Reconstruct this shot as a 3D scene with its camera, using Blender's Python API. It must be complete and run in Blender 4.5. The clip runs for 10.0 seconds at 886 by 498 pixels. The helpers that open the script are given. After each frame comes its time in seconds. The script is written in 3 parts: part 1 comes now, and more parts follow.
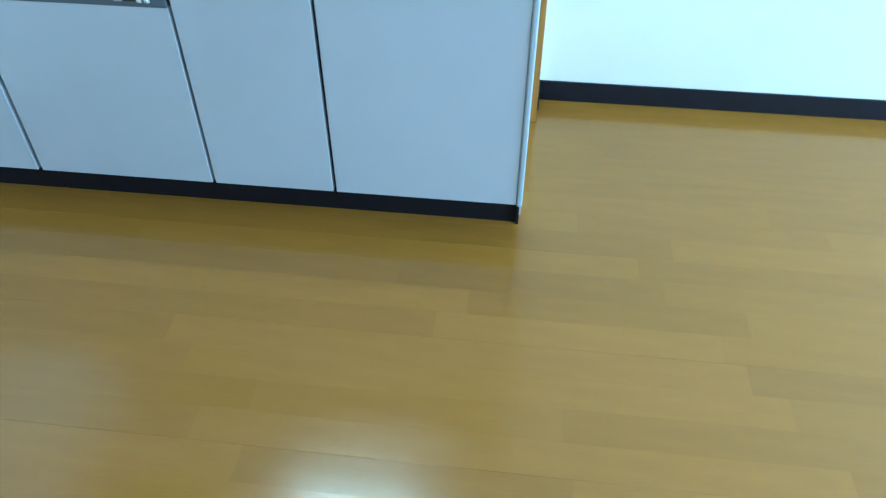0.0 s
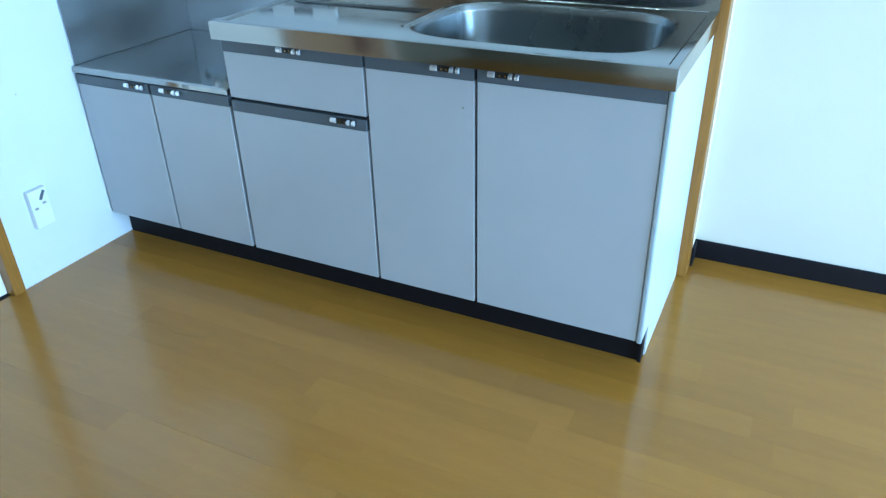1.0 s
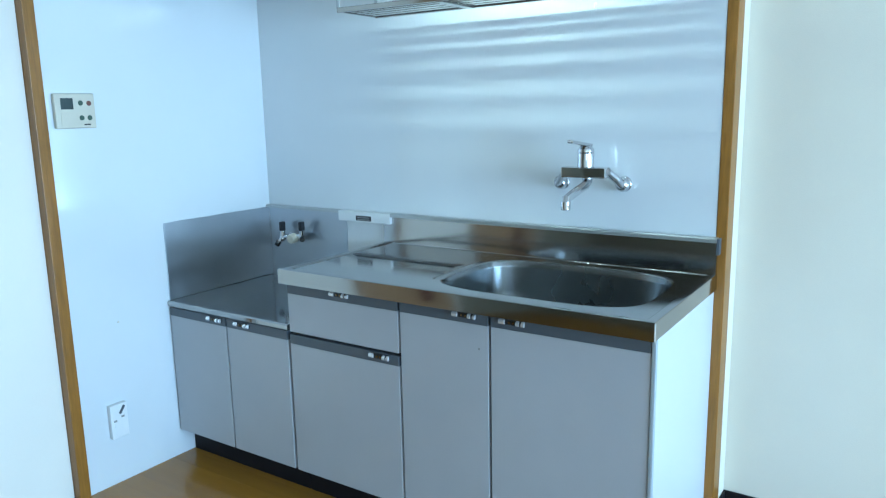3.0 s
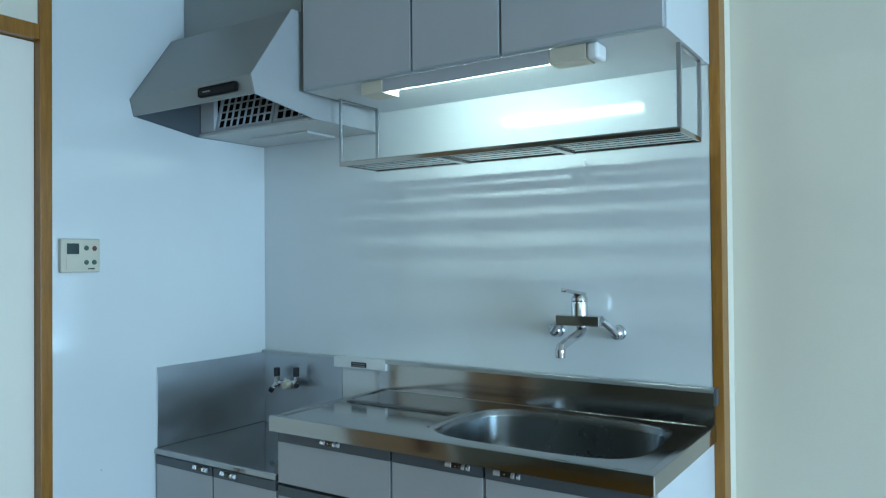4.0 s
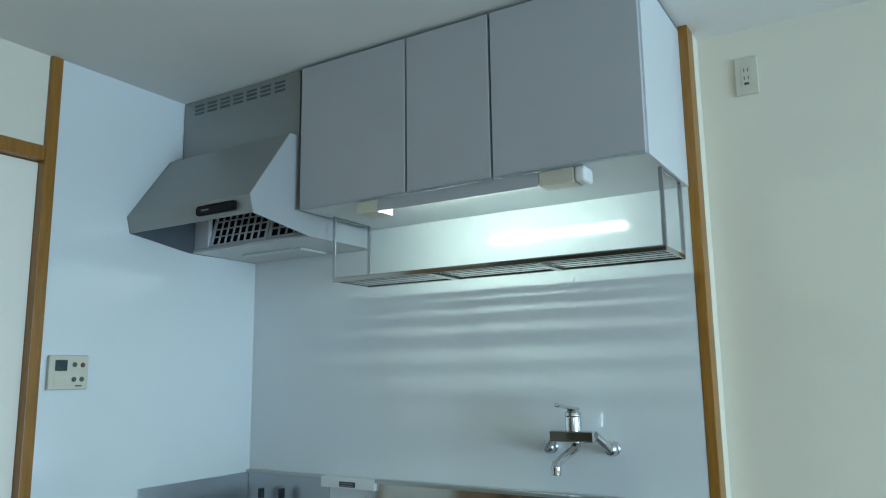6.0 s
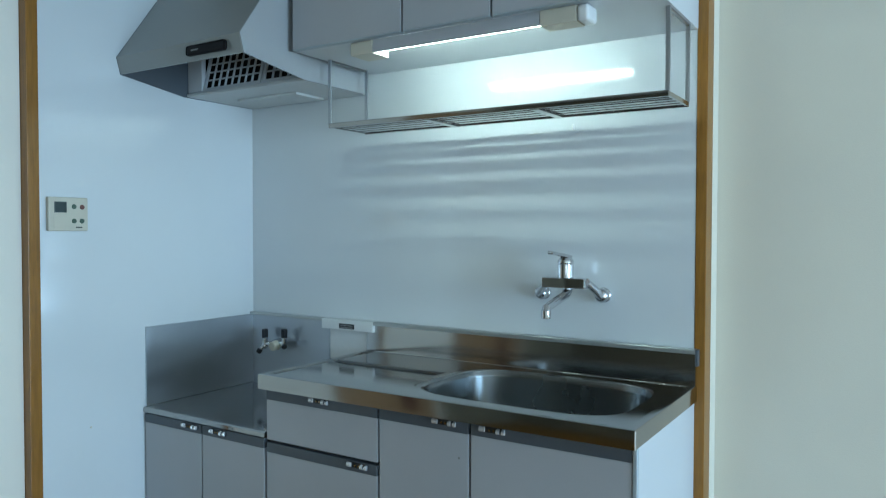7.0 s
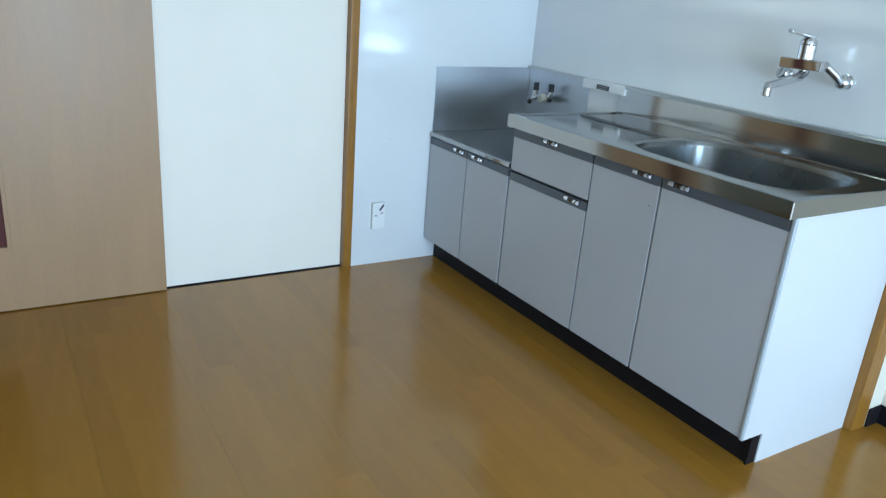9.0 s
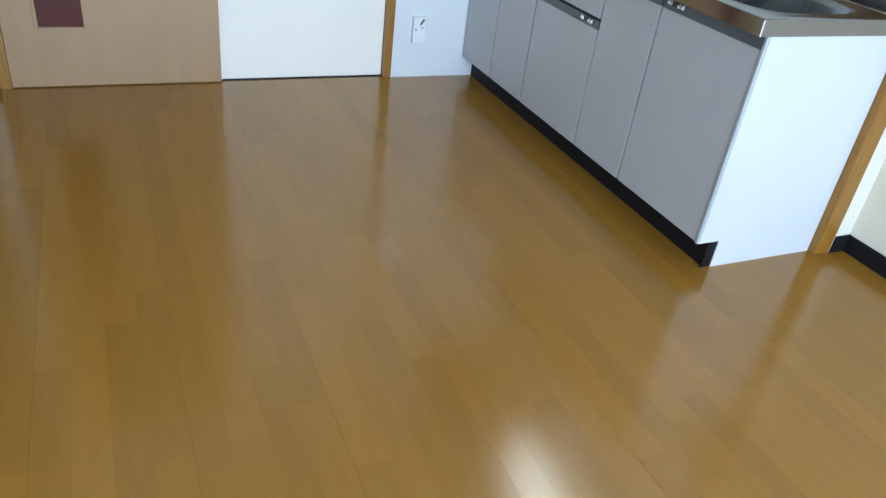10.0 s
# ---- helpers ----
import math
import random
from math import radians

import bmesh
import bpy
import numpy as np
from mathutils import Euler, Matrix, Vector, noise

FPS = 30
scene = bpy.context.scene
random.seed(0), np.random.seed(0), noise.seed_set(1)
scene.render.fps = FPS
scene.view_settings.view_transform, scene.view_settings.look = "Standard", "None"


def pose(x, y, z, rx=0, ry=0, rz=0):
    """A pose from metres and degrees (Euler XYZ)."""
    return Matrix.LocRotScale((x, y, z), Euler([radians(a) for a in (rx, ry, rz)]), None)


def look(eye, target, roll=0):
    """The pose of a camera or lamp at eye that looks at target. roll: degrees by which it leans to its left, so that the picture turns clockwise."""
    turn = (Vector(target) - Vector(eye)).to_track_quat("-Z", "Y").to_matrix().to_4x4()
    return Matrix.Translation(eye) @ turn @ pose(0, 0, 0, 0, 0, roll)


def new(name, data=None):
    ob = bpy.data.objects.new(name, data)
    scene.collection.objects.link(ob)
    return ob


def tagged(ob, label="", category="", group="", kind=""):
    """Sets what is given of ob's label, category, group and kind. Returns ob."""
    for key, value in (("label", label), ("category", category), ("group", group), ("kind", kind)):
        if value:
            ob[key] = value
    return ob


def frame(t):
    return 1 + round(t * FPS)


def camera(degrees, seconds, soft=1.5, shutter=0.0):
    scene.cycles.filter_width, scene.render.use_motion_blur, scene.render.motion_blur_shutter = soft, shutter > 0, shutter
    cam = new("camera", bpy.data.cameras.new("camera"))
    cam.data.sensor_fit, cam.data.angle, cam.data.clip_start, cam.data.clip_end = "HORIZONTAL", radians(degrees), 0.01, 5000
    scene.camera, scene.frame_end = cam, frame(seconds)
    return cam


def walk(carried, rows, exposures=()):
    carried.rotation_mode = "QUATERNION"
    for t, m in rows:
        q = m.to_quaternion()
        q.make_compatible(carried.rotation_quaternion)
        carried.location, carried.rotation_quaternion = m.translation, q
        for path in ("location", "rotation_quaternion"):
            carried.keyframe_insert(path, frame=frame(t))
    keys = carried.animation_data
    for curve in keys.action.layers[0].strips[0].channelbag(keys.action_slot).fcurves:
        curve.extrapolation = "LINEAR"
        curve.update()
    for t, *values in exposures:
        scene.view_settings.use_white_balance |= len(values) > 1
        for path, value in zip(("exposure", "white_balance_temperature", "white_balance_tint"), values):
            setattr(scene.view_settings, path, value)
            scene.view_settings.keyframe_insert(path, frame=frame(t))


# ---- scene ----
cam = camera(62.2, 10.0, soft=1.15, shutter=0.15)
PATH = [
    (0, (1.793, -1.896, 1.181), (1.616, -0.419, -0.156), 0.0),
    (0.5, (1.926, -1.93, 1.201), (1.387, -0.394, 0.039), 0.0),
    (1, (2.037, -2.054, 1.215), (1.258, -0.5, 0.226), -1.4),
    (1.5, (2.127, -2.126, 1.233), (1.197, -0.549, 0.428), -2.5),
    (2, (2.237, -2.161, 1.241), (1.217, -0.578, 0.567), -1.7),
    (3.5, (2.316, -2.156, 1.289), (1.211, -0.499, 1.107), -0.8),
    (4, (2.328, -2.166, 1.277), (1.226, -0.497, 1.304), -0.5),
    (4.5, (2.331, -2.195, 1.285), (1.254, -0.523, 1.489), -0.3),
    (5, (2.339, -2.203, 1.29), (1.29, -0.539, 1.65), -1.1),
    (5.2, (2.339, -2.211, 1.292), (1.303, -0.549, 1.697), -0.9),
    (6.3, (2.304, -2.225, 1.278), (1.269, -0.53, 1.521), -0.6),
    (6.5, (2.307, -2.217, 1.276), (1.265, -0.516, 1.434), -0.2),
    (7, (2.334, -2.185, 1.25), (1.263, -0.497, 1.197), 0.1),
    (7.5, (2.375, -2.193, 1.248), (1.283, -0.541, 0.967), 0.5),
    (8, (2.524, -2.238, 1.248), (1.332, -0.707, 0.763), 2.3),
    (8.5, (2.685, -2.256, 1.253), (1.296, -0.935, 0.681), 4.2),
    (9, (2.841, -2.222, 1.227), (1.253, -1.21, 0.555), 4.7),
    (9.5, (3.016, -2.189, 1.212), (1.448, -1.283, 0.363), 4.0),
    (10, (3.259, -2.149, 1.206), (1.743, -1.377, 0.155), 7.6),
]
EXPOSURES = [(0.0, 0.90, 4290, -7), (1.0, 0.78, 4440, -2), (2.0, 0.48, 4600, 0), (3.5, 0.15, 4830, -2), (4.0, -0.27, 4960, -4), (4.5, -0.36, 5150, -4), (5.2, -0.36, 5360, -4),
             (6.3, -0.38, 5380, -2), (7.0, -0.32, 5150, -1), (7.5, -0.30, 5050, 0), (8.0, -0.33, 5030, 0), (8.5, 0.02, 5240, 5), (9.0, 0.19, 5380, 7), (10.0, 0.32, 5600, 12)]
walk(cam, [(t, look(eye, target, roll)) for t, eye, target, roll in PATH], EXPOSURES)

# ---- world and lights ----
world = bpy.data.worlds.new("world")
scene.world = world
world.use_nodes = True
wn = world.node_tree
sky = wn.nodes.new("ShaderNodeTexSky")
sky.sky_type = "NISHITA"
sky.sun_disc = False
sky.sun_elevation, sky.sun_rotation = radians(50), radians(150)
wn.nodes["Background"].inputs["Strength"].default_value = 0.10
wn.links.new(sky.outputs["Color"], wn.nodes["Background"].inputs["Color"])

CEIL = 2.34          # ceiling height
XR, YF = 6.6, -3.6   # far ends of the room behind the camera
WIN = (-2.95, -0.55, 0.08, 1.62)   # balcony window in the end wall: y0, y1, z0, z1


def area(name, loc, aim, sx, sy, watts, color):
    lt = bpy.data.lights.new(name, "AREA")
    lt.shape, lt.size, lt.size_y, lt.energy, lt.color = "RECTANGLE", sx, sy, watts, color
    ob = new(name, lt)
    ob.matrix_world = look(loc, aim)
    return ob


area("window_daylight", (XR + 0.02, -1.75, 0.85), (0, -1.75, 0.85), 2.3, 1.48, 230, (0.70, 0.86, 1.0))
area("side_window_daylight", (3.6, YF - 0.02, 1.35), (3.6, 0, 1.35), 1.5, 1.0, 8, (0.95, 0.98, 1.0))


# ---- materials ----
def mat(name, color, rough=0.5, metal=0.0, vary=0.06, scale=8.0, stretch=(1, 1, 1), bump=0.0, bump_scale=200.0, spec=0.5, rand=0.0, rough_vary=0.06, coat=0.0):
    m = bpy.data.materials.new(name)
    m.use_nodes = True
    t = m.node_tree
    b = t.nodes["Principled BSDF"]
    b.inputs["Roughness"].default_value, b.inputs["Metallic"].default_value = rough, metal
    b.inputs["Specular IOR Level"].default_value = spec
    b.inputs["Coat Weight"].default_value = coat
    b.inputs["Coat Roughness"].default_value = 0.08
    co = t.nodes.new("ShaderNodeTexCoord")
    mp = t.nodes.new("ShaderNodeMapping")
    mp.inputs["Scale"].default_value = stretch
    t.links.new(co.outputs["Object"], mp.inputs["Vector"])
    big = t.nodes.new("ShaderNodeTexNoise")
    big.inputs["Scale"].default_value, big.inputs["Detail"].default_value = scale, 6
    t.links.new(mp.outputs["Vector"], big.inputs["Vector"])
    fine = t.nodes.new("ShaderNodeTexNoise")
    fine.inputs["Scale"].default_value, fine.inputs["Detail"].default_value = bump_scale, 4
    t.links.new(mp.outputs["Vector"], fine.inputs["Vector"])
    add = t.nodes.new("ShaderNodeMath")
    add.operation = "MULTIPLY_ADD"
    add.inputs[1].default_value = 0.45
    t.links.new(fine.outputs["Fac"], add.inputs[0])
    t.links.new(big.outputs["Fac"], add.inputs[2])
    rng = t.nodes.new("ShaderNodeMapRange")
    rng.inputs["From Min"].default_value, rng.inputs["From Max"].default_value = 0.45, 1.0
    rng.inputs["To Min"].default_value, rng.inputs["To Max"].default_value = 1 - vary, 1 + vary
    t.links.new(add.outputs[0], rng.inputs["Value"])
    val = rng.outputs["Result"]
    if rand:
        info = t.nodes.new("ShaderNodeObjectInfo")
        r2 = t.nodes.new("ShaderNodeMapRange")
        r2.inputs["To Min"].default_value, r2.inputs["To Max"].default_value = 1 - rand, 1 + rand
        t.links.new(info.outputs["Random"], r2.inputs["Value"])
        mul = t.nodes.new("ShaderNodeMath")
        mul.operation = "MULTIPLY"
        t.links.new(val, mul.inputs[0])
        t.links.new(r2.outputs["Result"], mul.inputs[1])
        val = mul.outputs[0]
    mix = t.nodes.new("ShaderNodeVectorMath")
    mix.operation = "SCALE"
    mix.inputs[0].default_value = color
    t.links.new(val, mix.inputs["Scale"])
    t.links.new(mix.outputs["Vector"], b.inputs["Base Color"])
    rr = t.nodes.new("ShaderNodeMapRange")
    rr.inputs["From Min"].default_value, rr.inputs["From Max"].default_value = 0.3, 0.7
    rr.inputs["To Min"].default_value, rr.inputs["To Max"].default_value = max(rough - rough_vary * rough, 0.01), rough + rough_vary * rough
    t.links.new(big.outputs["Fac"], rr.inputs["Value"])
    t.links.new(rr.outputs["Result"], b.inputs["Roughness"])
    if bump:
        bp = t.nodes.new("ShaderNodeBump")
        bp.inputs["Strength"].default_value, bp.inputs["Distance"].default_value = bump, 0.002
        t.links.new(fine.outputs["Fac"], bp.inputs["Height"])
        t.links.new(bp.outputs["Normal"], b.inputs["Normal"])
    return m


def glow(name, color, strength):
    m = bpy.data.materials.new(name)
    m.use_nodes = True
    b = m.node_tree.nodes["Principled BSDF"]
    b.inputs["Base Color"].default_value = (0.8, 0.8, 0.8, 1)
    b.inputs["Emission Color"].default_value = (*color, 1)
    b.inputs["Emission Strength"].default_value = strength
    return m


PANEL = mat("kitchen_panel", (0.67, 0.695, 0.705), 0.095, vary=0.02, scale=2.5, bump=0.003, bump_scale=6, spec=0.9, rough_vary=0.15)
WALLPAPER = mat("wallpaper", (0.68, 0.645, 0.54), 0.8, vary=0.03, scale=3, bump=0.25, bump_scale=260)
# dark tone for the added unseen walls that the steel reflects
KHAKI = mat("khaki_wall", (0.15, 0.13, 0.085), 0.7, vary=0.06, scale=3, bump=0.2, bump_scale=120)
CEILING = mat("ceiling_board", (0.72, 0.72, 0.70), 0.9, vary=0.02, scale=3, bump=0.15, bump_scale=180)
WOOD = mat("oak_trim", (0.25, 0.117, 0.015), 0.34, vary=0.22, scale=14, stretch=(6, 6, 0.5), bump=0.12, bump_scale=60)
DOORWOOD = mat("wood_veneer_door", (0.32, 0.20, 0.098), 0.42, vary=0.09, scale=3, stretch=(1, 4, 0.5), bump=0.05, bump_scale=50)
DOORWHITE = mat("white_sliding_door", (0.78, 0.745, 0.66), 0.6, vary=0.02, scale=5, bump=0.05)
BASE = mat("black_vinyl_baseboard", (0.008, 0.007, 0.009), 0.55, vary=0.2, scale=20, bump=0.05, spec=0.2)
BOARD = mat("floor_board", (0.298, 0.146, 0.0185), 0.185, vary=0.06, scale=5, stretch=(1.0, 7, 4), bump=0.010, bump_scale=30, rand=0.07, spec=0.62, rough_vary=0.2)
UNDER = mat("floor_joint", (0.16, 0.09, 0.022), 0.7, vary=0.2)
GREY = mat("grey_laminate", (0.421, 0.428, 0.446), 0.33, vary=0.03, scale=5, bump=0.08, bump_scale=350)
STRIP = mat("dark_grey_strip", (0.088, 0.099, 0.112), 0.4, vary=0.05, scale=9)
CARCASS = mat("white_laminate", (0.58, 0.60, 0.62), 0.38, vary=0.02, scale=4, bump=0.03)
INNER = mat("dark_gap", (0.012, 0.012, 0.014), 0.8, vary=0.2, spec=0.2)
EDGE = mat("edge_strip", (0.40, 0.45, 0.48), 0.35, metal=0.15, vary=0.06)
STEEL = mat("stainless_steel", (0.385, 0.38, 0.37), 0.10, metal=1.0, vary=0.03, scale=3, stretch=(1, 6, 6), rough_vary=0.15)
STEELD = mat("brushed_steel_guard", (0.47, 0.495, 0.525), 0.38, metal=1.0, vary=0.03, scale=3, stretch=(1, 6, 6), rough_vary=0.1)
# steel darkened to stand in for the ridge's dark reflection
DARKREFL = mat("dark_reflection_steel", (0.11, 0.115, 0.12), 0.25, metal=1.0, vary=0.1, scale=12)
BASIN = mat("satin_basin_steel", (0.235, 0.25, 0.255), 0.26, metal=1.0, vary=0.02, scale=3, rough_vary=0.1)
RAIL = mat("pale_metal_rail", (0.46, 0.47, 0.465), 0.3, metal=0.7, vary=0.03)
BRONZE = mat("bronze_fitting", (0.40, 0.27, 0.11), 0.25, metal=1.0, vary=0.1)
BRIGHT = mat("bright_chrome", (0.92, 0.92, 0.92), 0.25, metal=0.6, vary=0.03)
CHROME = mat("chrome", (0.60, 0.60, 0.61), 0.05, metal=1.0, vary=0.03)
BLACK = mat("black_plastic", (0.012, 0.012, 0.014), 0.35, vary=0.2, scale=30)
CREAM = mat("cream_plastic", (0.56, 0.53, 0.43), 0.42, vary=0.04, scale=20)
WHITEP = mat("white_plastic", (0.72, 0.73, 0.72), 0.4, vary=0.03, scale=20)
LCD = mat("lcd_glass", (0.03, 0.045, 0.045), 0.2, vary=0.1)
HOODSIDE = mat("pale_painted_steel", (0.35, 0.36, 0.365), 0.4, vary=0.03, scale=4)
HOOD = mat("silver_painted_steel", (0.285, 0.295, 0.285), 0.36, metal=0.3, vary=0.04, scale=4, bump=0.03)
HOODIN = mat("hood_inside_paint", (0.55, 0.56, 0.55), 0.45, vary=0.05)
BROWNGLASS = mat("dark_brown_glass", (0.075, 0.020, 0.016), 0.5, vary=0.12, scale=6, spec=0.2)
BAR = mat("grey_print", (0.25, 0.25, 0.24), 0.5)
GREENB = mat("green_button", (0.06, 0.10, 0.07), 0.4)
REDB = mat("red_button", (0.13, 0.05, 0.04), 0.4)
TUBE = glow("fluorescent_tube", (0.94, 1.0, 0.80), 72.0)


def glass_mat():
    m = bpy.data.materials.new("window_glass")
    m.use_nodes = True
    b = m.node_tree.nodes["Principled BSDF"]
    b.inputs["Transmission Weight"].default_value = 1.0
    b.inputs["Roughness"].default_value = 0.0
    b.inputs["IOR"].default_value = 1.45
    return m


GLASS = glass_mat()


# ---- mesh tools ----
def box(x0, x1, y0, y1, z0, z1, bevel=0.0, seg=2):
    bm = bmesh.new()
    bmesh.ops.create_cube(bm, size=1, matrix=Matrix.LocRotScale(((x0 + x1) / 2, (y0 + y1) / 2, (z0 + z1) / 2), None, (abs(x1 - x0), abs(y1 - y0), abs(z1 - z0))))
    if bevel:
        bmesh.ops.bevel(bm, geom=bm.edges[:], offset=bevel, segments=seg, affect="EDGES", profile=0.5)
    return bm


def merge(*parts):
    out = bmesh.new()
    for p in parts:
        tmp = bpy.data.meshes.new("tmp")
        p.to_mesh(tmp)
        p.free()
        out.from_mesh(tmp)
        bpy.data.meshes.remove(tmp)
    return out


def prism(points, axis, a, b):
    """Extrude a closed outline along one axis from a to b; points are the other two coordinates in order."""
    bm = bmesh.new()

    def at(p, v):
        return {"x": (v, p[0], p[1]), "y": (p[0], v, p[1]), "z": (p[0], p[1], v)}[axis]
    lo = [bm.verts.new(at(p, a)) for p in points]
    hi = [bm.verts.new(at(p, b)) for p in points]
    n = len(points)
    for i in range(n):
        bm.faces.new((lo[i], lo[(i + 1) % n], hi[(i + 1) % n], hi[i]))
    bm.faces.new(lo[::-1])
    bm.faces.new(hi)
    bmesh.ops.recalc_face_normals(bm, faces=bm.faces[:])
    return bm


def rod(p, q, r0, r1=None, n=20, bevel=0.0):
    p, q = Vector(p), Vector(q)
    d = q - p
    bm = bmesh.new()
    bmesh.ops.create_cone(bm, cap_ends=True, segments=n, radius1=r0, radius2=r0 if r1 is None else r1, depth=d.length,
                          matrix=Matrix.Translation((p + q) / 2) @ d.to_track_quat("Z", "Y").to_matrix().to_4x4())
    if bevel:
        edges = [e for e in bm.edges if len(e.link_faces) == 2 and any(len(f.verts) > 4 for f in e.link_faces)]
        bmesh.ops.bevel(bm, geom=edges, offset=bevel, segments=3, affect="EDGES", profile=0.5)
    return bm


def ball(c, r, s=(1, 1, 1)):
    bm = bmesh.new()
    bmesh.ops.create_uvsphere(bm, u_segments=24, v_segments=14, radius=r, matrix=Matrix.LocRotScale(c, None, s))
    return bm


def tube(points, r, n=14):
    """A round pipe along a list of points."""
    pts = [Vector(p) for p in points]
    bm = bmesh.new()
    rings = []
    for i, p in enumerate(pts):
        d = (pts[min(i + 1, len(pts) - 1)] - pts[max(i - 1, 0)]).normalized()
        side = d.orthogonal().normalized() if i == 0 else (rings[-1][1] - d * rings[-1][1].dot(d)).normalized()
        up = d.cross(side)
        rr = r[i] if isinstance(r, (list, tuple)) else r
        rings.append(([bm.verts.new(p + (side * math.cos(a) + up * math.sin(a)) * rr) for a in [2 * math.pi * k / n for k in range(n)]], side))
    for (a, _), (b, _) in zip(rings, rings[1:]):
        for k in range(n):
            bm.faces.new((a[k], a[(k + 1) % n], b[(k + 1) % n], b[k]))
    bm.faces.new(rings[0][0][::-1])
    bm.faces.new(rings[-1][0])
    bmesh.ops.recalc_face_normals(bm, faces=bm.faces[:])
    return bm


def part(name, bm, material, parent=None, label="", smooth=True):
    me = bpy.data.meshes.new(name)
    bm.to_mesh(me)
    bm.free()
    me.materials.append(material)
    if smooth:
        me.shade_smooth()
        me.set_sharp_from_angle(angle=radians(35))
    ob = new(name, me)
    if smooth:
        wn_mod = ob.modifiers.new("weighted_normal", "WEIGHTED_NORMAL")
        wn_mod.mode, wn_mod.keep_sharp = "FACE_AREA", True
    if parent:
        ob.parent = parent
    return tagged(ob, label)


def thing(name, label, category, group="", kind="", at=(0, 0, 0)):
    ob = new(name)
    ob.empty_display_size = 0.05
    return tagged(ob, label, category, group, kind)


def structure(name, bm, material, label, category):
    return tagged(part(name, bm, material), label, category, kind="structure")


# ---- structure ----
floor = structure("floor", box(-0.2, XR + 0.1, YF - 0.1, 0.3, -0.1, -0.004), UNDER, "glossy honey-brown wooden strip floor", "floor")
structure("ceiling", box(-0.2, XR + 0.2, YF - 0.12, 0.35, CEIL, CEIL + 0.1), CEILING, "plain off-white papered ceiling", "ceiling")

SEAM = 1.435
wall_back = structure("wall_back", box(-0.15, 1.835, 0.004, 0.28, -0.1, CEIL), WALLPAPER, "white glossy panelled wall behind the sink", "wall")
part("wall_panel", box(0.0, SEAM - 0.00003, 0.0, 0.0035, 0, CEIL), PANEL, wall_back, "glossy white kitchen panel")
part("wall_panel", box(SEAM + 0.00003, 1.812, 0.0, 0.0035, 0, CEIL), PANEL, wall_back)
structure("wall_recess", box(1.835, XR + 0.1, 0.142, 0.28, -0.1, CEIL), WALLPAPER, "plain cream papered wall beside the kitchen", "wall")
structure("wall_return", box(1.8355, 1.842, 0.0705, 0.1415, 0, CEIL), WALLPAPER, "narrow cream papered return of the wall", "wall")
structure("post_1", box(1.8125, 1.843, -0.002, 0.070, 0, CEIL, 0.003), WOOD, "brown varnished wooden post at the kitchen's end", "post")
baseboard = structure("baseboard", box(1.8425, XR, 0.134, 0.1415, 0, 0.065, 0.002), BASE, "black vinyl baseboard along the cream wall", "baseboard")
part("return_piece", box(1.8425, 1.8495, 0.0705, 0.1335, 0, 0.065, 0.002), BASE, baseboard)

# left wall: panelled stretch, sliding doors in a wooden frame, plain rest
D0, D1, DTOP = -0.942, -2.515, 1.978
wall_left = structure("wall_left", box(-0.15, -0.004, -0.903, 0.0, -0.1, CEIL), WALLPAPER, "white glossy panelled wall beside the gas counter", "wall")
part("wall_panel", box(-0.0035, 0.0, -0.903, -0.0005, 0, CEIL), PANEL, wall_left, "glossy white kitchen panel")
structure("wall_over_doors", box(-0.15, -0.006, D1, D0, 2.027, CEIL), WALLPAPER, "cream papered wall over the sliding doors", "wall")
structure("wall_left_far", box(-0.15, -0.004, -2.64, D1 - 0.045, -0.1, CEIL), WALLPAPER, "narrow cream papered wall past the doors", "wall")
# added, never in view: gives backguard, lip and tap something dark to mirror
structure("wall_left_end", box(-0.15, -0.004, YF, -2.6405, -0.1, CEIL), KHAKI, "unseen khaki wall added behind the camera, dark for the steel's reflections", "wall")
structure("wall_behind_doors", box(-0.2, -0.151, YF, 0.1, -0.1, CEIL), WALLPAPER, "plain wall closing the door pockets", "wall")
structure("post_2", box(-0.14, 0.010, D0, -0.9035, 0, CEIL, 0.003), WOOD, "brown varnished wooden door post", "post")
structure("post_3", box(-0.14, 0.012, D1 - 0.044, D1, 0, 2.026, 0.003), WOOD, "brown varnished wooden door post", "post")
structure("lintel", box(-0.14, 0.009, D1, D0 - 0.0005, DTOP, 2.0265, 0.003), WOOD, "brown varnished wooden lintel over the sliding doors", "trim")
structure("door_track", box(-0.14, -0.014, D1, D0 - 0.0005, -0.0035, 0.0015), BASE, "dark sliding door track in the floor", "trim")
structure("door_sill", box(-0.0135, -0.0005, D1, D0 - 0.0005, -0.0035, 0.0), BOARD, "wooden sill strip before the sliding doors", "trim")
structure("baseboard_left", box(-0.0035, 0.004, -2.64, D1 - 0.045, 0, 0.065, 0.002), BASE, "black vinyl baseboard past the doors", "baseboard")

door_1 = thing("door_1", "cream white sliding door, closed, in a wooden frame", "door", kind="structure")
part("door_leaf", box(-0.056, -0.025, -1.76, D0 - 0.001, 0.005, DTOP - 0.003, 0.002), DOORWHITE, door_1)
door_2 = thing("door_2", "light wood veneer sliding door with a narrow dark glass slot", "door", kind="structure")
G0, G1, GZ0, GZ1 = -2.398, -2.212, 0.235, 1.72
